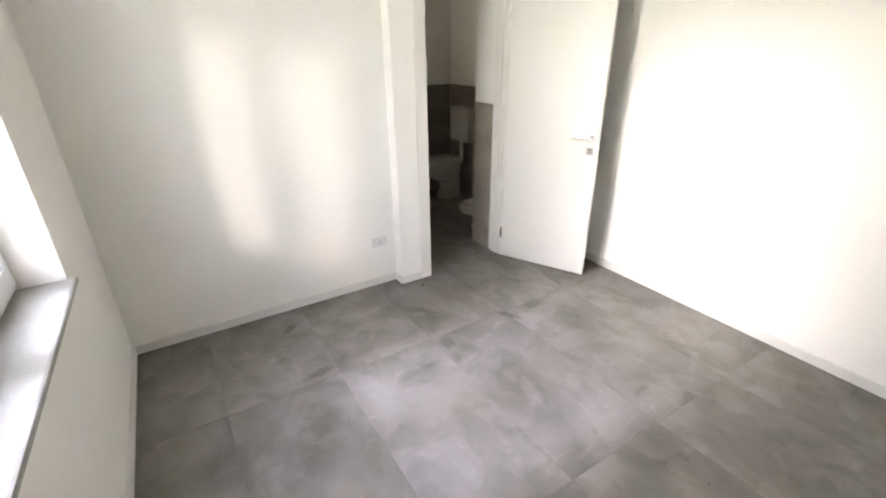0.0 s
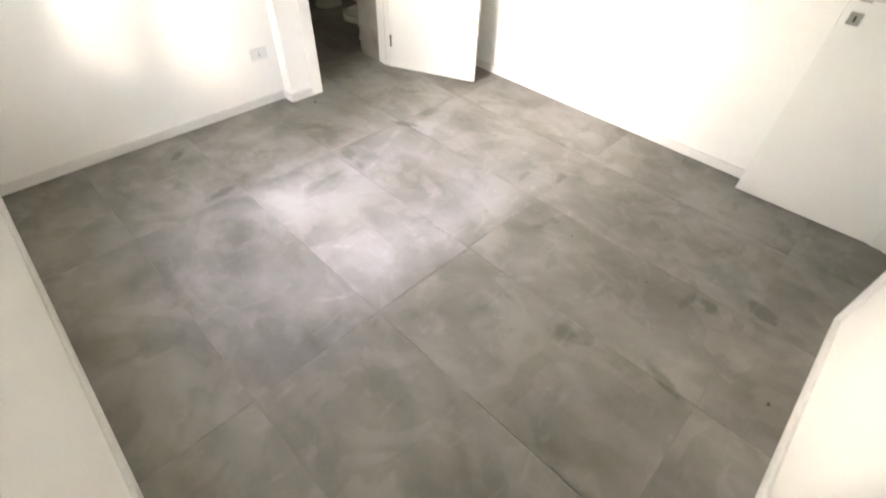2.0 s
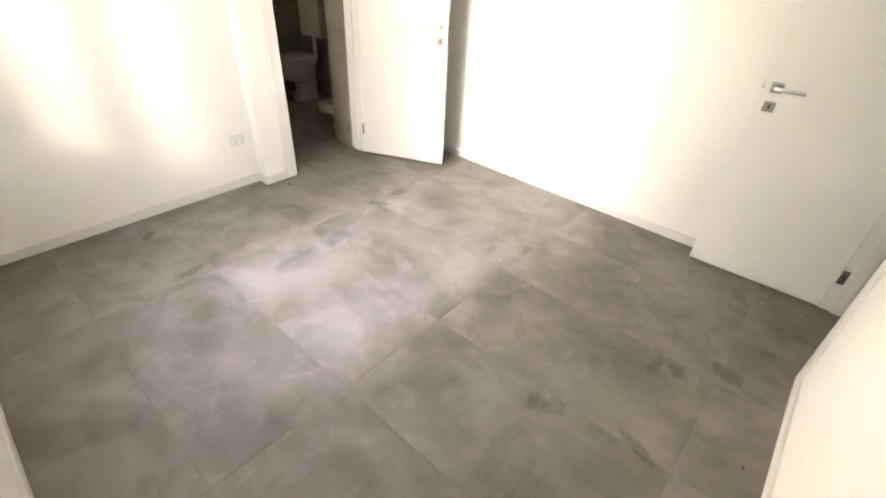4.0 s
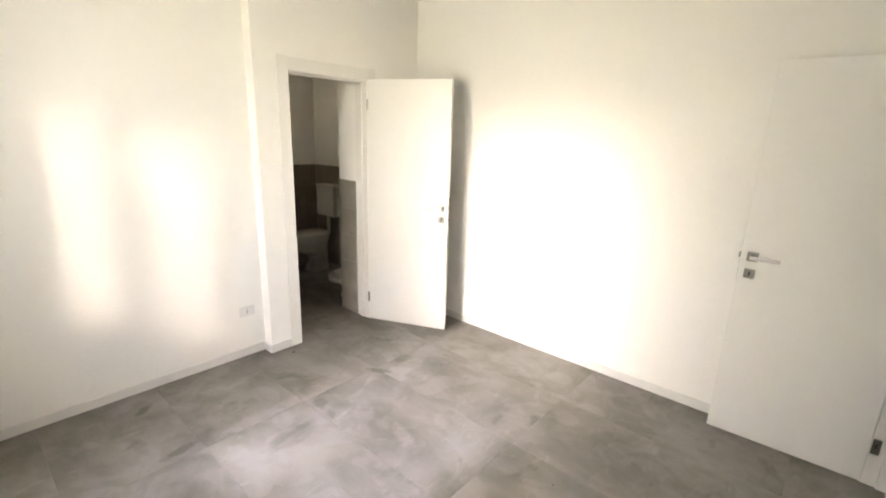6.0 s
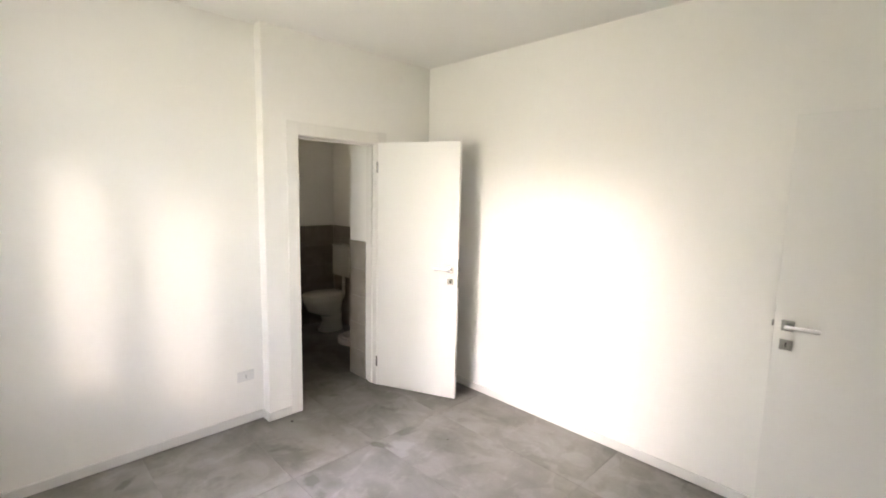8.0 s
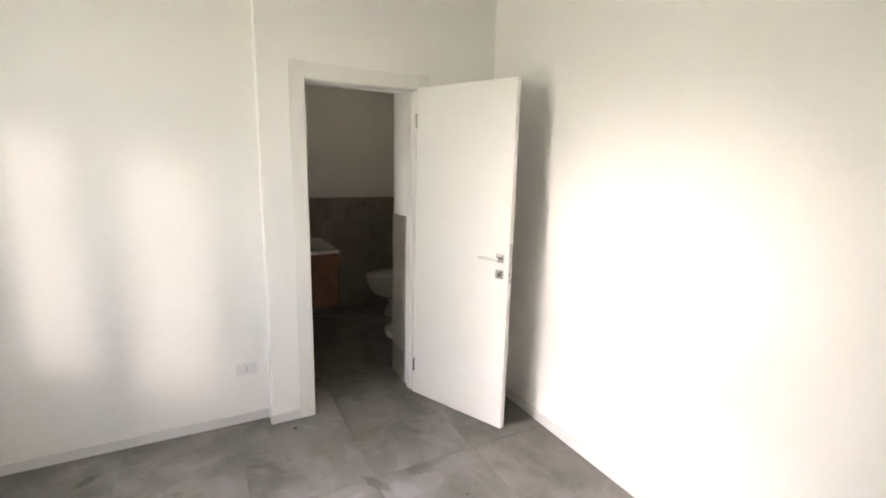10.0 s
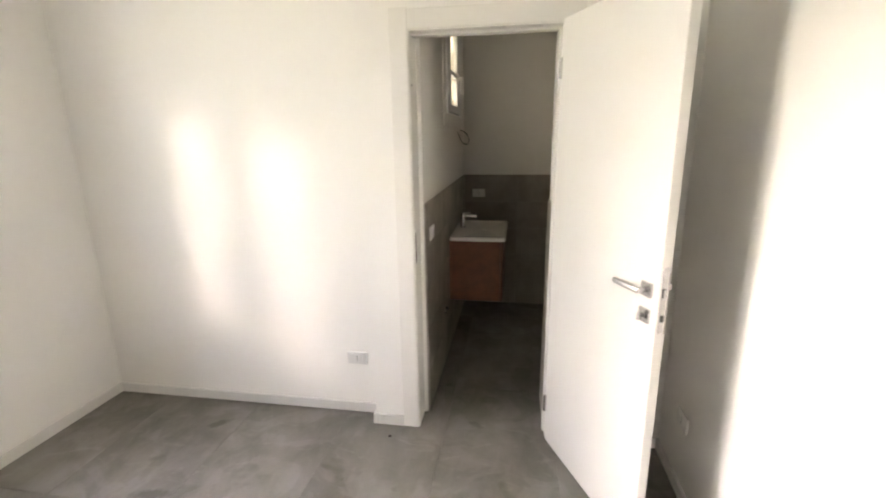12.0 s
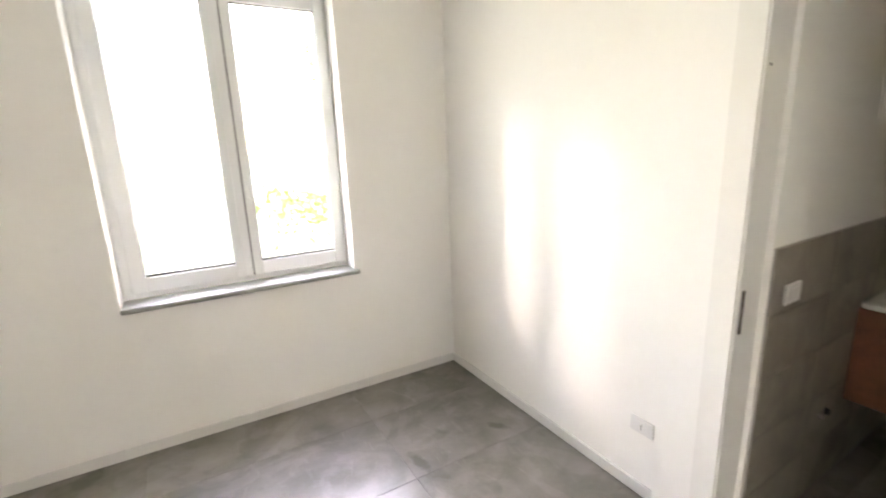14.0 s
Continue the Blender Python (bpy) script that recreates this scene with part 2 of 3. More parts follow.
def boxes(*rows, bevel=0.0):
    bm = bmesh.new()
    for lo, hi in rows:
        box(bm, lo, hi, bevel)
    return bm


def setting(name, bm, mat, label, category):
    return tagged(part(name, bm, mat), label, category, kind="structure")


def thing(name, m, label, category, group="", kind=""):
    ob = new(name)
    ob.matrix_basis = m
    ob.empty_display_size = 0.1
    return tagged(ob, label, category, group, kind)


# ---- plan ----
XE, YS, H = 3.320, -3.532, 2.805          # east wall, south wall, ceiling of the room; west wall x = 0, north wall y = 0
YP, XP = -0.100, 1.778                    # face and start of the projecting wall with the bathroom door
D1L, D1R, DTOP = 2.036, 2.733, 2.088      # bathroom doorway
D2L, D2R = 2.490, 3.192                   # entrance doorway
WY0, WY1, WZ0, WZ1 = -2.035, -0.745, 0.835, 2.580   # bedroom window opening
BX0, BX1, BY0, BY1, BH = 2.055, 3.560, 0.045, 1.950, 2.70   # bathroom
BWY0, BWY1, BWZ0, BWZ1 = 0.900, 1.640, 1.770, 2.480   # bathroom window opening
STUB = 0.300                              # end of the short wall beside the bathroom door
DADO = 1.260

WEST = pose(-0.012, 0, 0, 0, 0, -0.75)    # the window wall is a little out of square

# ---- large structure ----
west = setting("wall_west", boxes(((-0.27, YS - 0.15, -0.6), (0, WY0, H)), ((-0.27, WY1, -0.6), (0, 0.05, H)),
                           ((-0.27, WY0, -0.6), (0, WY1, WZ0)), ((-0.27, WY0, WZ1), (0, WY1, H))),
        M_WALL, "white painted plaster wall with a deep window opening", "wall")
west.matrix_basis = WEST
setting("wall_north", boxes(((-0.40, 0, -0.6), (XP, 0.32, H))), M_WALL, "plain white painted plaster wall", "wall")
setting("wall_bathroom_door", boxes(((XP, YP, 0), (D1L - 0.022, BY0, H)), ((D1R + 0.022, YP, 0), (XE + 0.14, BY0, H)),
                                    ((D1L - 0.022, YP, DTOP + 0.022), (D1R + 0.022, BY0, H))),
        M_WALL, "white plaster wall standing proud around the bathroom door", "wall")
setting("wall_bathroom_west", boxes(((XP, BY0, -0.6), (BX0, BWY0, H)), ((XP, BWY1, -0.6), (BX0, BY1 + 0.2, H)),
                                    ((XP, BWY0, -0.6), (BX0, BWY1, BWZ0)), ((XP, BWY0, BWZ1), (BX0, BWY1, H))),
        M_WALL, "white bathroom wall with a small high window", "wall")
setting("wall_bathroom_north", boxes(((BX0, BY1, -0.2), (BX1 + 0.2, BY1 + 0.2, H))), M_WALL, "white bathroom wall above a tiled dado", "wall")
setting("wall_bathroom_east", boxes(((BX1, BY0, -0.2), (BX1 + 0.2, BY1, H))), M_WALL, "white bathroom wall behind the toilet", "wall")
setting("wall_stub", boxes(((D1R + 0.002, BY0, 0), (BX1, STUB, H))), M_WALL, "short white wall beside the bathroom door", "wall")
setting("wall_east", boxes(((XE, YS - 0.15, 0), (XE + 0.14, YP, H))), M_WALL, "plain white painted plaster wall", "wall")
setting("wall_south", boxes(((-0.2, YS - 0.13, 0), (D2L - 0.022, YS, H)), ((D2R + 0.022, YS - 0.13, 0), (XE, YS, H)),
                            ((D2L - 0.022, YS - 0.13, DTOP + 0.022), (D2R + 0.022, YS, H))),
        M_WALL, "white plaster wall with the entrance doorway", "wall")
setting("wall_corridor", boxes(((1.2, YS - 1.45, 0), (XE + 0.9, YS - 1.3, H)), ((XE + 0.75, YS - 1.3, 0), (XE + 0.9, YS - 0.13, H)),
                               ((XE + 0.14, YS - 0.13, 0), (XE + 0.75, YS, H)), ((1.2, YS - 1.3, 0), (1.35, YS - 0.13, H))),
        M_WALL, "plain white corridor wall behind the entrance", "wall")
setting("ceiling", boxes(((-0.45, YS - 1.45, H), (XE + 0.9, BY1 + 0.2, H + 0.2))), M_CEIL, "flat white painted ceiling", "ceiling")
floor = setting("floor", boxes(((-0.09, YS - 0.10, -0.20), (XE + 0.12, BY1 + 0.05, -0.0025)), ((XE + 0.12, 0.0, -0.20), (BX1 + 0.05, BY1 + 0.05, -0.0025)), ((1.22, YS - 1.40, -0.20), (XE + 0.80, YS - 0.10, -0.0025))), M_GROUT,
                "grey concrete-look stoneware floor laid in large tiles", "floor")


# ---- doors ----
def door_frame(name, x0, x1, y_face, y_back, out, label, foot=0.0):
    """A lined doorway in a wall along x: jambs, head and casings on the face; out is -1 where the face looks to -y."""
    th = thing(name, pose(0, 0, 0), label, "door frame", kind="structure")
    ya, yb = sorted((y_face + out * 0.004, y_back - out * 0.004))
    part("jamb", boxes(((x0 - 0.020, ya, 0), (x0, yb, DTOP)), bevel=0.002), M_TRIM, th)
    part("jamb", boxes(((x1, ya, 0), (x1 + 0.020, yb, DTOP)), bevel=0.002), M_TRIM, th)
    part("head", boxes(((x0 - 0.020, ya, DTOP), (x1 + 0.020, yb, DTOP + 0.020)), bevel=0.002), M_TRIM, th)
    mid = y_face - out * 0.055
    sa, sb = sorted((mid, mid - out * 0.05))
    if y_face < -1:
        part("stop", boxes(((x0, sa, 0), (x0 + 0.012, sb, DTOP)), bevel=0.002), M_TRIM, th)
    part("stop", boxes(((x1 - 0.012, sa, 0), (x1, sb, DTOP)), bevel=0.002), M_TRIM, th)
    part("stop", boxes(((x0 + (0.012 if y_face < -1 else 0.0), sa, DTOP - 0.012), (x1 - 0.012, sb, DTOP)), bevel=0.002), M_TRIM, th)
    for face, o in ((y_face, out), (y_back, -out)):
        ca, cb = sorted((face + o * 0.001, face + o * 0.013))
        ha, hb = sorted((face + o * 0.001, face + o * 0.010))
        xl, xr = x0 - 0.092, min(x1 + 0.092, XE - 0.004) if y_face < -1 else x1 + 0.092
        if o == out or y_face < -1:
            part("casing", boxes(((xl, ca, foot), (x0 - 0.006, cb, DTOP + 0.098)), bevel=0.0025), M_TRIM, th)
        part("casing", boxes(((x1 + 0.006, ca, foot), (xr, cb, DTOP + 0.098)), bevel=0.0025), M_TRIM, th)
        part("casing", boxes(((x0 - 0.006, ha, DTOP + 0.006), (x1 + 0.006, hb, DTOP + 0.092)), bevel=0.0025), M_TRIM, th)
    return th


frame_a = door_frame("door_frame", D1L, D1R, YP, BY0, -1, "white door frame with flat casings, bathroom doorway")
part("strike_plate", boxes(((D1L - 0.001, YP + 0.012, 0.97), (D1L + 0.0015, YP + 0.034, 1.13)), bevel=0.0005), M_STEEL, frame_a, "small metal strike plate")
part("screw_hole", boxes(((D1L - 0.001, YP + 0.018, 1.848), (D1L + 0.0012, YP + 0.028, 1.856))), M_DARK, frame_a, "tiny dark screw hole")
frame_b = door_frame("door_frame", D2L, D2R, YS, YS - 0.13, 1, "white door frame with flat casings, entrance doorway")


def lever_set(door, x, s, back):
    """A square-rose lever with a square lock rose under it, on the face at y = 0 (s: the way to the inside of the leaf)."""
    y = lambda d: -s * d
    def yy(x0, x1, a, b, z0, z1, bev):
        lo, hi = sorted((y(a), y(b)))
        return boxes(((x0, lo, z0), (x1, hi, z1)), bevel=bev)
    handle = part("handle", yy(x - 0.026, x + 0.026, 0.0, 0.009, 1.064, 1.116, 0.0015), M_STEEL, door, "satin chrome lever handle on a square rose")
    bm = bmesh.new()
    rod(bm, (x, y(0.008), 1.09), (x, y(0.046), 1.09), 0.010, n=16)
    part("neck", bm, M_STEEL, handle, smooth=True)
    part("lever", yy(x - 0.128, x + 0.011, 0.039, 0.055, 1.080, 1.100, 0.0072), M_LEVER, handle, smooth=True)
    rose = part("lock_rose", yy(x - 0.026, x + 0.026, 0.0, 0.009, 0.968, 1.020, 0.0015), M_STEEL, door, "square satin chrome lock rose")
    if back:
        bm = bmesh.new()
        rod(bm, (x, y(0.009), 0.994), (x, y(0.022), 0.994), 0.007, n=14)
        part("thumb_turn", bm, M_STEEL, rose, smooth=True)
        part("turn_grip", yy(x - 0.004, x + 0.004, 0.020, 0.034, 0.978, 1.010, 0.0015), M_STEEL, rose)
    else:
        part("keyhole", yy(x - 0.004, x + 0.004, 0.0088, 0.0098, 0.982, 1.006, 0.0), M_DARK, rose)


def door_leaf(name, m, w, s, back, label):
    """A flush leaf, hinged at its own origin, with levers on both faces, latch and hinges."""
    th = thing(name, m, label, "door")
    lo, hi = sorted((0.0, s * 0.040))
    part("leaf", boxes(((0.002, lo, 0.010), (w, hi, 2.100)), bevel=0.002), M_DOOR, th)
    lever_set(th, w - 0.056, s, back)
    y0, y1 = sorted((s * 0.040, s * 0.049))
    outer = part("handle", boxes(((w - 0.082, y0, 1.064), (w - 0.030, y1, 1.116)), bevel=0.0015), M_STEEL, th)
    part("lever", boxes(((w - 0.181, *sorted((s * 0.080, s * 0.094))[:1], 1.079), (w - 0.045, sorted((s * 0.080, s * 0.094))[1], 1.101)), bevel=0.003), M_STEEL, outer)
    bm = bmesh.new()
    rod(bm, (w - 0.056, s * 0.048, 1.09), (w - 0.056, s * 0.086, 1.09), 0.010, n=16)
    part("neck", bm, M_STEEL, outer, smooth=True)
    part("lock_rose", boxes(((w - 0.082, y0, 0.968), (w - 0.030, y1, 1.020)), bevel=0.0015), M_STEEL, th)
    ya, yb = sorted((s * 0.009, s * 0.031))
    plate = part("latch_plate", boxes(((w - 0.001, ya, 0.945), (w + 0.0015, yb, 1.180)), bevel=0.0005), M_STEEL, th, "brushed metal latch plate in the door edge")
    yc, yd = sorted((s * 0.013, s * 0.027))
    part("latch", boxes(((w, yc, 1.075), (w + 0.011, yd, 1.105)), bevel=0.002), M_STEEL, plate)
    part("bolt_slot", boxes(((w, yc, 0.985), (w + 0.002, yd, 1.010))), M_DARK, plate)
    for z in (0.225, 1.90):
        if not back:
            ha, hb = sorted((s * -0.001, s * 0.006))
            plate = part("hinge", boxes(((-0.038, ha, z - 0.044), (-0.004, hb, z + 0.044)), bevel=0.003), M_STEEL, th, "small steel hinge with a dark slot")
            part("hinge_slot", boxes(((-0.026, s * -0.0018, z - 0.010), (-0.014, s * 0.001, z + 0.020)) if s > 0 else ((-0.026, s * 0.001, z - 0.010), (-0.014, s * -0.0018, z + 0.020))), M_DARK, plate)
            continue
        bm = bmesh.new()
        rod(bm, (-0.006, s * -0.004, z - 0.045), (-0.006, s * -0.004, z + 0.045), 0.008, n=14)
        part("hinge", bm, M_STEEL, th, "small steel barrel hinge", smooth=True)
    return th


door_leaf("interior_door", pose(2.731, -0.124, 0, 0, 0, -65.6), 0.719, 1, True, "white flush interior door standing open into the room")
door_leaf("interior_door", pose(3.185, -3.528, 0, 0, 0, 91.7), 0.706, -1, False, "white flush entrance door opened flat along the wall")

# ---- bedroom window ----
win = thing("window_1", WEST, "white double-sash window with two tall panes, closed", "window", kind="structure")
part("window_sill", boxes(((-0.170, WY0 - 0.004, WZ0), (0.030, WY1 + 0.030, WZ0 + 0.030)), bevel=0.011), M_MARBLE, win, "grey stone sill with a rounded front edge")
FX0, FX1, SZ = -0.235, -0.158, WZ0 + 0.030


def bar(y0, y1, z0, z1, x0=FX0, x1=FX1, bev=0.004):
    return boxes(((x0, y0, z0), (x1, y1, z1)), bevel=bev)


part("window_frame", bar(WY0, WY0 + 0.055, SZ, WZ1), M_PVC, win)
part("window_frame", bar(WY1 - 0.028, WY1, SZ, WZ1), M_PVC, win)
part("window_frame", bar(WY0 + 0.055, WY1 - 0.028, SZ, SZ + 0.045), M_PVC, win)
part("window_frame", bar(WY0 + 0.055, WY1 - 0.028, WZ1 - 0.045, WZ1), M_PVC, win)
for y0, y1, gy0, gy1 in ((WY0 + 0.048, -1.372, -1.915, -1.445), (-1.366, WY1 - 0.024, -1.292, -0.822)):
    z0, z1, gz0, gz1 = SZ + 0.030, WZ1 - 0.035, 0.982, 2.473
    sash = part("sash", bar(y0, gy0, z0, z1, -0.214, -0.143), M_PVC, win, "white sash")
    part("rail", bar(gy1, y1, z0, z1, -0.214, -0.143), M_PVC, sash)
    part("rail", bar(gy0, gy1, z0, gz0, -0.214, -0.143), M_PVC, sash)
    part("rail", bar(gy0, gy1, gz1, z1, -0.214, -0.143), M_PVC, sash)
    pane = part("pane", bar(gy0 - 0.004, gy1 + 0.004, gz0 - 0.004, gz1 + 0.004, -0.182, -0.164, 0), M_GLASS, sash, "clear glass pane")
    pane.visible_shadow = False
    bead = bmesh.new()
    for lo, hi in (((-0.163, gy0, gz0), (-0.157, gy0 + 0.006, gz1)), ((-0.163, gy1 - 0.006, gz0), (-0.157, gy1, gz1)),
                   ((-0.163, gy0 + 0.006, gz0), (-0.157, gy1 - 0.006, gz0 + 0.014)), ((-0.163, gy0 + 0.006, gz1 - 0.006), (-0.157, gy1 - 0.006, gz1))):
        box(bead, lo, hi)
    part("gasket", bead, M_GASKET_SHADE, sash, "thin grey glazing gasket")
part("mullion_cover", bar(-1.400, -1.352, SZ + 0.035, WZ1 - 0.040, -0.143, -0.133), M_PVC, win)
part("mullion_gap", boxes(((-0.144, -1.3515, SZ + 0.035), (-0.1415, -1.3435, WZ1 - 0.040))), M_GASKET_SHADE, win, "grey gasket line between the sashes")
for hy in (WY0 + 0.040, WY1 - 0.034):
    part("hinge_cap", boxes(((FX1, hy, 0.905), (FX1 + 0.014, hy + 0.016, 0.950)), bevel=0.003), M_PVC, win)
wh = part("handle", boxes(((-0.143, -1.330, 1.420), (-0.133, -1.300, 1.500)), bevel=0.003), M_PVC, win, "white window handle")
part("grip", boxes(((-0.133, -1.324, 1.445), (-0.098, -1.306, 1.470)), ((-0.111, -1.326, 1.380), (-0.097, -1.304, 1.470)), bevel=0.004), M_PVC, wh)

# ---- bathroom window ----
bw = thing("window_2", pose(0, 0, 0), "small white bathroom window in a deep opening", "window", kind="structure")
bx0, bx1, by0, by1, bz0, bz1 = BX0 - 0.050, BX0 + 0.014, 1.065, 1.410, 1.840, 2.400
for lo, hi in (((bx0, BWY0, BWZ0), (bx1, by0, BWZ1)), ((bx0, by1, BWZ0), (bx1, BWY1, BWZ1)),
               ((bx0, by0, BWZ0), (bx1, by1, bz0)), ((bx0, by0, bz1), (bx1, by1, BWZ1))):
    part("window_frame", boxes((lo, hi), bevel=0.004), M_PVC, bw)
part("glazing_bar", boxes(((bx0 + 0.01, by0, 2.050), (bx1 - 0.005, by1, 2.080)), bevel=0.003), M_PVC, bw)
for z0, z1 in ((bz0, 2.050), (2.080, bz1)):
    part("pane", boxes(((BX0 - 0.026, by0, z0), (BX0 - 0.014, by1, z1))), M_GLASS_WARM, bw, "lightly tinted glass pane")
for lo, hi in (((BX0, 0.775, 1.690), (BX0 + 0.004, BWY0, 2.56)), ((BX0, BWY0, 1.690), (BX0 + 0.004, 1.76, BWZ0)), ((BX0, BWY1, BWZ0), (BX0 + 0.004, 1.76, 2.56))):
    part("surround", boxes((lo, hi), bevel=0.001), M_WALL, bw)
hand = part("handle", boxes(((bx1, 1.435, 2.030), (bx1 + 0.010, 1.460, 2.090)), bevel=0.002), M_PVC, bw)
part("grip", boxes(((bx1 + 0.010, 1.441, 2.046), (bx1 + 0.036, 1.457, 2.066)), ((bx1 + 0.026, 1.439, 1.935), (bx1 + 0.040, 1.459, 2.068)), bevel=0.005), M_PVC, hand)
# thin dark strip that draws the shade below the sash's lower edge
part("sash_joint", boxes(((bx1 - 0.002, 0.935, 1.774), (bx1 + 0.0015, 1.500, 1.781))), M_GASKET_SHADE, bw, "dark strip drawn as the shade line under the sash")

# ---- baseboards ----
BB, BT = 0.062, 0.015
for name, lo, hi in (("baseboard", (-0.01, -BT, 0), (XP - BT, 0, BB)), ("baseboard", (0, YS, 0), (BT, 0, BB)),
                     ("baseboard", (XP - BT, YP - BT, 0), (XP, 0, BB)), ("baseboard", (XP, YP - BT, 0), (D1L - 0.093, YP, BB)),
                     ("baseboard", (D1R + 0.093, YP - BT, 0), (XE - BT, YP, BB)), ("baseboard", (XE - BT, YS, 0), (XE, YP, BB)),
                     ("baseboard", (-0.05, YS, 0), (D2L - 0.093, YS + BT, BB))):
    bb = setting(name, boxes((lo, hi), bevel=0.004), M_BASE, "low white painted baseboard along the wall", "baseboard")
    if hi[0] == BT and lo[0] == 0:
        bb.matrix_basis = WEST


# ---- sockets ----
def wall_socket(m, label, dark=True):
    """A three-module plate, lying in the plane y = 0 with its face to -y."""
    th = thing("wall_socket", m, label, "socket", "white wall sockets")
    plate = part("plate", boxes(((-0.059, -0.009, -0.038), (0.059, 0, 0.038)), bevel=0.003), M_PLATE, th)
    for x in (-0.0225, 0.0, 0.0225):
        mod = part("module", boxes(((x - 0.0108, -0.0115, -0.022), (x + 0.0108, -0.0088, 0.022)), bevel=0.001), M_PLATE, th)
        if dark and x == 0:
            for z in (-0.011, 0.0, 0.011):
                part("pin_hole", boxes(((x - 0.0028, -0.0122, z - 0.0028), (x + 0.0028, -0.0113, z + 0.0028))), M_DARK, mod)
    return th


wall_socket(pose(1.647, 0, 0.354), "white three-module wall socket above the baseboard")
wall_socket(pose(XE, -0.375, 0.355, 0, 0, -90), "white three-module wall socket behind the open bathroom door")
wall_socket(pose(2.200, BY1 - 0.011, 1.09), "white three-module wall socket on the tiled dado above the vanity")
wall_socket(pose(BX0 + 0.011, 0.20, 1.075, 0, 0, 90), "white switch plate on the tiled dado beside the door", dark=False)

# ---- bathroom things ----
vy0, vy1, vx1 = 0.900, 1.640, 2.482
vanity = thing("vanity_cabinet", pose(BX0 + 0.011, vy0, 0.40), "reddish-brown wooden vanity cabinet hung on the tiled wall", "cabinet")
vw, vd, vh = vy1 - vy0, vx1 - BX0 - 0.011 - 0.018, 0.458
part("body", boxes(((0, 0.004, 0), (vd - 0.02, vw - 0.004, vh)), bevel=0.002), M_WOOD, vanity)
part("drawer", boxes(((vd - 0.018, 0.004, 0.003), (vd, vw - 0.004, 0.212)), bevel=0.002), M_WOOD, vanity)
part("drawer", boxes(((vd - 0.018, 0.004, 0.220), (vd, vw - 0.004, vh - 0.012)), bevel=0.002), M_WOOD, vanity)

basin = thing("washbasin", pose((BX0 + 0.011 + vx1) / 2, (vy0 + vy1) / 2, 0.860), "white ceramic washbasin top with a shallow rectangular bowl", "washbasin")
rx, ry = (vx1 - BX0 - 0.011) / 2, (vy1 - vy0) / 2
bm = bmesh.new()
loft(bm, [(0, 0, rx - 0.004, ry - 0.004, 0), (0, 0, rx, ry, 0.004), (0, 0, rx, ry, 0.022), (0, 0, rx - 0.005, ry - 0.005, 0.026),
          (0.03, 0, rx - 0.055, ry - 0.05, 0.026), (0.03, 0, rx - 0.060, ry - 0.058, 0.0235), (0.03, 0, rx - 0.085, ry - 0.10, 0.0195), (0.03, 0, 0.03, 0.03, 0.0165)], n=96, power=22)
part("bowl", bm, M_CERAMIC, basin, smooth=True)
bm = bmesh.new()
rod(bm, (0.03, 0, 0.012), (0.03, 0, 0.019), 0.022, n=20)
part("drain", bm, M_CERAMIC, basin, "white ceramic drain cover")

tap = thing("basin_tap", pose(BX0 + 0.070, (vy0 + vy1) / 2 + 0.02, 0.885), "chrome single-lever tap standing on the washbasin", "tap")
bm = bmesh.new()
rod(bm, (0, 0, 0), (0, 0, 0.118), 0.021, 0.019, 20)
part("body", bm, M_CHROME, tap, smooth=True)
bm = bmesh.new()
rod(bm, (0, 0, 0.100), (0.112, 0, 0.097), 0.011, 0.010, 16)
rod(bm, (0.105, 0, 0.097), (0.105, 0, 0.082), 0.009, 0.009, 14)
part("spout", bm, M_CHROME, tap, smooth=True)
part("lever", boxes(((-0.012, -0.007, 0.119), (0.060, 0.007, 0.127)), bevel=0.002), M_CHROME, tap)


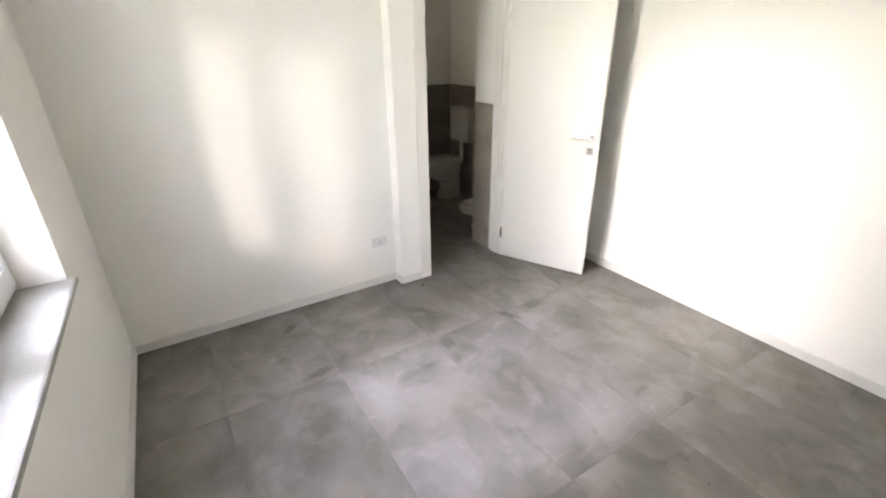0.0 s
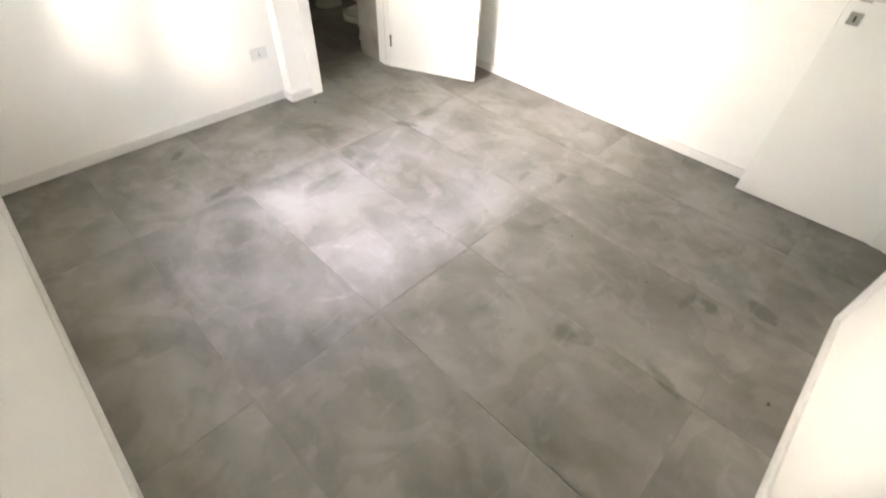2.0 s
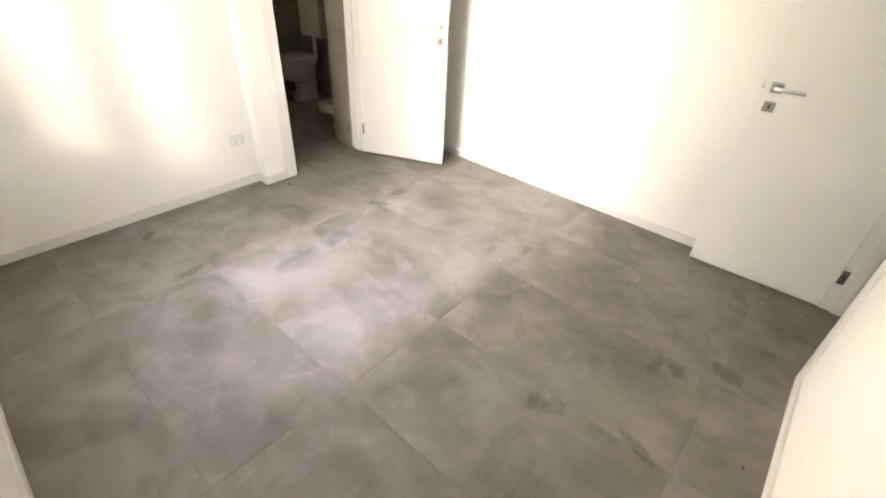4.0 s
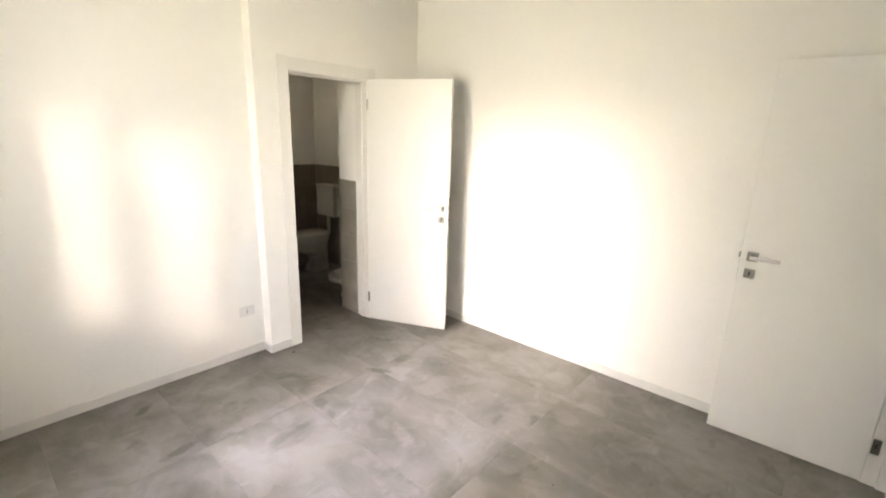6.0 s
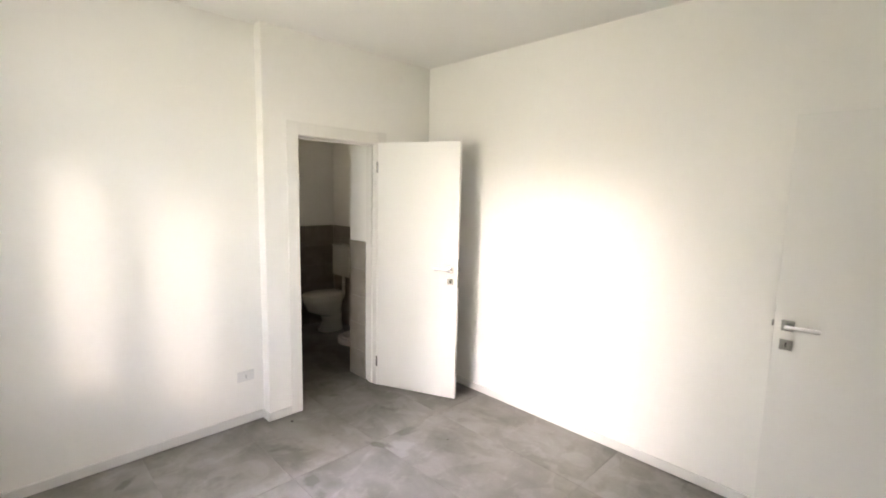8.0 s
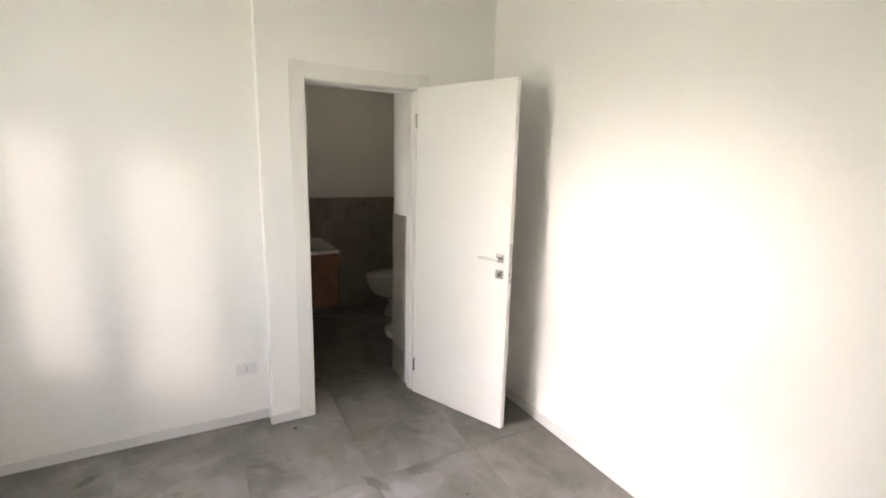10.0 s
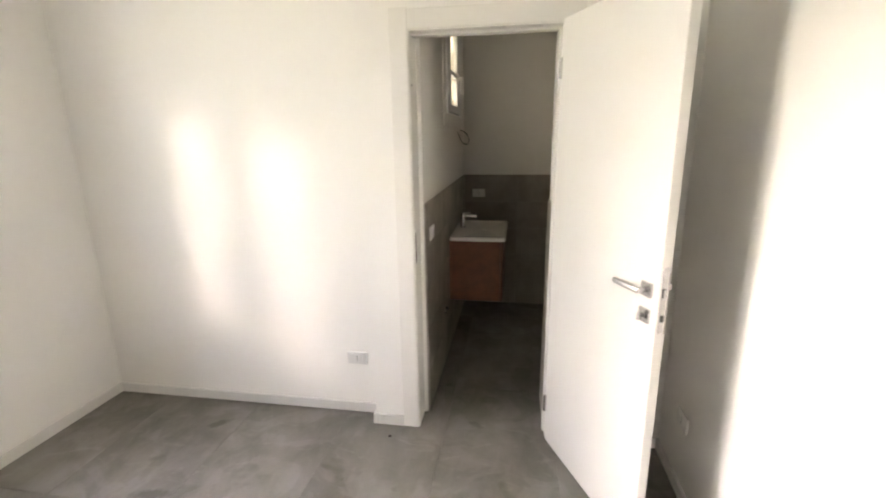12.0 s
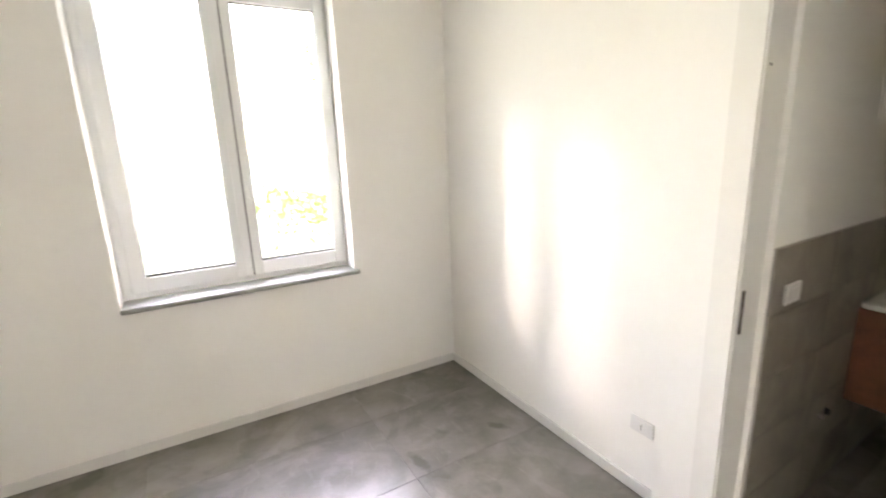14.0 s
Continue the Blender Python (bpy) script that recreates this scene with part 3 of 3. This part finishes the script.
def sanitary(name, x, y, label, toilet):
    """A floor-standing ceramic bowl against the east bathroom wall, its front to -x."""
    th = thing(name, pose(x, y, 0), label, name)
    k = 0.05 if toilet else 0.0
    zr = 0.435 if toilet else 0.255
    bm = bmesh.new()
    loft(bm, [(-0.27, 0, 0.150, 0.110, 0.0), (-0.27, 0, 0.150, 0.110, 0.02), (-0.25, 0, 0.120, 0.085, 0.12), (-0.26, 0, 0.135, 0.100, 0.20)], n=32, power=2.6)
    part("foot", bm, M_CERAMIC, th, smooth=True)
    bm = bmesh.new()
    loft(bm, [(-0.26, 0, 0.135, 0.100, 0.19), (-0.30 - k, 0, 0.210, 0.150, 0.27), (-0.315 - k, 0, 0.245, 0.180, zr - 0.05), (-0.315 - k, 0, 0.250, 0.185, zr - 0.012), (-0.315 - k, 0, 0.246, 0.181, zr),
              (-0.325 - k, 0, 0.190, 0.130, zr), (-0.325 - k, 0, 0.180, 0.120, zr - 0.02), (-0.31 - k, 0, 0.13, 0.085, zr - 0.12), (-0.30, 0, 0.05, 0.04, zr - 0.17)], n=36, power=2.25)
    part("bowl", bm, M_CERAMIC, th, smooth=True)
    if toilet:
        bm = bmesh.new()
        loft(bm, [(-0.315 - k, 0, 0.252, 0.186, zr + 0.002), (-0.315 - k, 0, 0.256, 0.190, zr + 0.010), (-0.315 - k, 0, 0.252, 0.186, zr + 0.020)], n=36, power=2.25)
        part("seat", bm, M_SEAT, th, smooth=True)
        bm = bmesh.new()
        loft(bm, [(-0.315 - k, 0, 0.250, 0.184, zr + 0.022), (-0.315 - k, 0, 0.254, 0.188, zr + 0.030), (-0.315 - k, 0, 0.240, 0.174, zr + 0.040)], n=36, power=2.25)
        part("lid", bm, M_SEAT, th, smooth=True)
        tank = part("cistern", boxes(((-0.160, -0.240, 0.66), (-0.002, 0.135, 1.030)), bevel=0.018), M_SEAT, th, "white plastic wall cistern")
        part("cistern_lid", boxes(((-0.166, -0.245, 1.022), (-0.002, 0.140, 1.040)), bevel=0.008), M_SEAT, tank)
        part("flush_button", boxes(((-0.105, -0.085, 1.040), (-0.065, -0.015, 1.047)), bevel=0.002), M_SEAT, tank)
        bm = bmesh.new()
        for a, b in (((-0.08, 0, 0.67), (-0.08, 0, 0.43)), ((-0.08, 0, 0.435), (-0.10, 0, 0.375)), ((-0.10, 0, 0.38), (-0.16, 0, 0.345))):
            rod(bm, a, b, 0.022, n=16)
        part("flush_pipe", bm, M_SEAT, th, smooth=True)
    else:
        bm = bmesh.new()
        rod(bm, (-0.10, 0, zr), (-0.10, 0, zr + 0.09), 0.018, 0.016, 16)
        rod(bm, (-0.10, 0, zr + 0.07), (-0.20, 0, zr + 0.06), 0.010, 0.009, 14)
        part("tap", bm, M_STEEL, th, "chrome bidet tap", smooth=True)
    return th


sanitary("toilet", BX1 - 0.011, 1.58, "white ceramic toilet with closed lid and wall cistern", True)
sanitary("bidet", 3.315, 0.51, "white ceramic floor-standing bidet beside the toilet", False)

cable = bpy.data.curves.new("loose_cable", "CURVE")
cable.dimensions, cable.bevel_depth, cable.bevel_resolution = "3D", 0.0035, 2
sp = cable.splines.new("NURBS")
loop_pts = [(0, 0, 0)] + [(0.010 + 0.055 * (1 - math.cos(a)), -0.012 - 0.01 * math.sin(a * 0.5), 0.004 - 0.075 * math.sin(a * 0.5) ** 1.0 - 0.05 * math.sin(a)) for a in [k * math.pi / 6 for k in range(1, 12)]] + [(0.03, -0.03, 0.01)]
sp.points.add(len(loop_pts) - 1)
for p, co in zip(sp.points, loop_pts):
    p.co = (*co, 1)
sp.order_u, sp.use_endpoint_u = 3, True
cable.materials.append(M_CABLE)
co = tagged(new("loose_cable", cable), "thin dark cable looped out of the bathroom wall", "cable")
co.location, co.scale = (BX0, 1.53, 1.650), (0.8, 1, 1)

for y, z, mat, tone in ((0.66, 0.40, M_STEEL, "small metal"), (0.72, 0.40, M_DARK, "dark capped")):
    bm = bmesh.new()
    rod(bm, (BX0 + 0.009, y, z), (BX0 + 0.026, y, z), 0.016, 0.014, 16)
    tagged(part("pipe_outlet", bm, mat, smooth=True), tone + " water outlet in the tiled wall", "pipe outlet", "capped water outlets")

# ---- debris on the floor ----
for x, y, r in ((1.889, -0.218, 0.009), (2.562, -1.168, 0.005), (2.056, -2.369, 0.0045), (2.042, -2.803, 0.005), (1.80, -3.44, 0.009)):
    bm = bmesh.new()
    bmesh.ops.create_icosphere(bm, subdivisions=1, radius=r, matrix=Matrix.Translation((x, y, r * 0.45)) @ Matrix.Diagonal((1.3, 0.9, 0.7, 1)))
    for v in bm.verts:
        v.co += Vector([random.uniform(-0.2, 0.2) * r for _ in range(3)])
    tagged(part("debris_crumb", bm, M_DEBRIS), "tiny dark crumb of building debris on the floor", "debris", "crumbs on the floor")

# ---- outside ----
setting("ground", boxes(((-400, -400, -0.9), (400, 400, -0.65))), M_GRASS, "pale dry lawn outside the house", "ground")


def tree(x, y, h, spread, seed, leaves=2600):
    rng = random.Random(seed)
    th = thing("tree", pose(x, y, -0.66), "broadleaf garden tree with yellow-green leaves", "tree", "trees outside")
    bm = bmesh.new()
    rod(bm, (0, 0, 0), (0.05, 0.03, h * 0.45), 0.027 * h, 0.017 * h, 12)
    tips = []
    for k in range(9):
        a, z = k * 2.4, h * (0.30 + 0.05 * k)
        tip = (math.cos(a) * spread * 0.6, math.sin(a) * spread * 0.6, z + h * 0.2)
        rod(bm, (0.04, 0.03, z * 0.95), tip, 0.0095 * h, 0.003 * h, 8)
        tips.append(tip)
    part("trunk", bm, M_BARK, th)
    verts, faces = [], []
    for k in range(leaves):
        t = tips[rng.randrange(len(tips))]
        c = Vector(t) + Vector((rng.gauss(0, 0.36), rng.gauss(0, 0.36), rng.gauss(0, 0.30))) * spread * 0.8
        e = Euler([rng.uniform(0, 6.28) for _ in range(3)]).to_matrix()
        s, i = rng.uniform(0.05, 0.11), len(verts)
        for u, v in ((-1, 0), (0, -0.5), (1, 0), (0, 0.5)):
            verts.append(c + e @ Vector((u * s, v * s, 0.15 * s * abs(u))))
        faces.append((i, i + 1, i + 2, i + 3))
    me = bpy.data.meshes.new("crown")
    me.from_pydata(verts, [], faces)
    me.materials.append(M_LEAF)
    new("crown", me).parent = th


tree(-6.5, 2.6, 5.2, 1.9, 3)
tree(-9.5, 5.0, 6.0, 2.3, 5)
tree(-7.6, 1.5, 1.7, 1.7, 7, 1500)


# ---- tiles ----
def tile_mesh(w, d, t, bev=0.0012):
    bm = boxes(((0, 0, -t), (w, d, 0)))
    top = [e for e in bm.edges if all(v.co.z > -1e-6 for v in e.verts)]
    bmesh.ops.bevel(bm, geom=top, offset=bev, segments=1, affect="EDGES")
    me = bpy.data.meshes.new("tile")
    bm.to_mesh(me)
    bm.free()
    return me


def lay(parent, m, us, vs, t, mat):
    """Tiles between the grid lines us and vs, in the plane of the pose m, sharing meshes by size."""
    made = {}
    for u0, u1 in zip(us, us[1:]):
        for v0, v1 in zip(vs, vs[1:]):
            key = (round(u1 - u0, 3), round(v1 - v0, 3))
            if key not in made:
                made[key] = tile_mesh(key[0] - 0.0017, key[1] - 0.0017, t)
                made[key].materials.append(mat)
            ob = new("tile", made[key])
            ob.parent = parent
            ob.matrix_basis = m @ Matrix.Translation((u0 + 0.001, v0 + 0.001, 0))


def grid(a, b, origin, step):
    k = math.ceil((a - origin) / step + 1e-4)
    rows = [a]
    while origin + k * step < b - 1e-4:
        rows.append(origin + k * step)
        k += 1
    return rows + [b]


lay(floor, pose(0, 0, 0), grid(-0.08, XE + 0.10, 0.392, 0.5975), grid(YS - 0.10, BY1 + 0.04, -0.850, 1.1950), 0.009, M_FLOOR)
lay(floor, pose(0, 0, 0), [XE + 0.10, BX1 + 0.02], grid(0.0, BY1 + 0.04, -0.850, 1.1950), 0.009, M_FLOOR)
lay(floor, pose(0, 0, 0), grid(1.25, XE + 0.74, 0.392, 0.5975), [YS - 1.32, YS - 0.10], 0.009, M_FLOOR)


def dado(name, m, length, label):
    bm = boxes(((0, 0, -0.010), (length, DADO, -0.0030)))
    base = tagged(part(name, bm, M_BGROUT), label, "wall tiles", kind="structure")
    base.matrix_basis = m
    lay(base, pose(0, 0, 0), grid(0, length, 0.5, 0.5), grid(0, DADO, 0.0, 0.252), 0.007, M_BTILE)


R = Matrix.Rotation
dado("dado_west", pose(BX0 + 0.010, BY0 + 0.010, 0) @ R(radians(90), 4, "Z") @ R(radians(90), 4, "X"), BY1 - BY0 - 0.02, "grey stoneware tiled dado on the bathroom wall")
dado("dado_north", pose(BX0 + 0.010, BY1 - 0.010, 0) @ R(radians(90), 4, "X"), BX1 - BX0 - 0.02, "grey stoneware tiled dado on the bathroom wall")
dado("dado_east", pose(BX1 - 0.010, BY1 - 0.010, 0) @ R(radians(-90), 4, "Z") @ R(radians(90), 4, "X"), BY1 - STUB - 0.01, "grey stoneware tiled dado behind the toilet")
dado("dado_stub", pose(D1R - 0.008, STUB, 0) @ R(radians(-90), 4, "Z") @ R(radians(90), 4, "X"), STUB - BY0 - 0.01, "grey stoneware tiled dado beside the bathroom door")
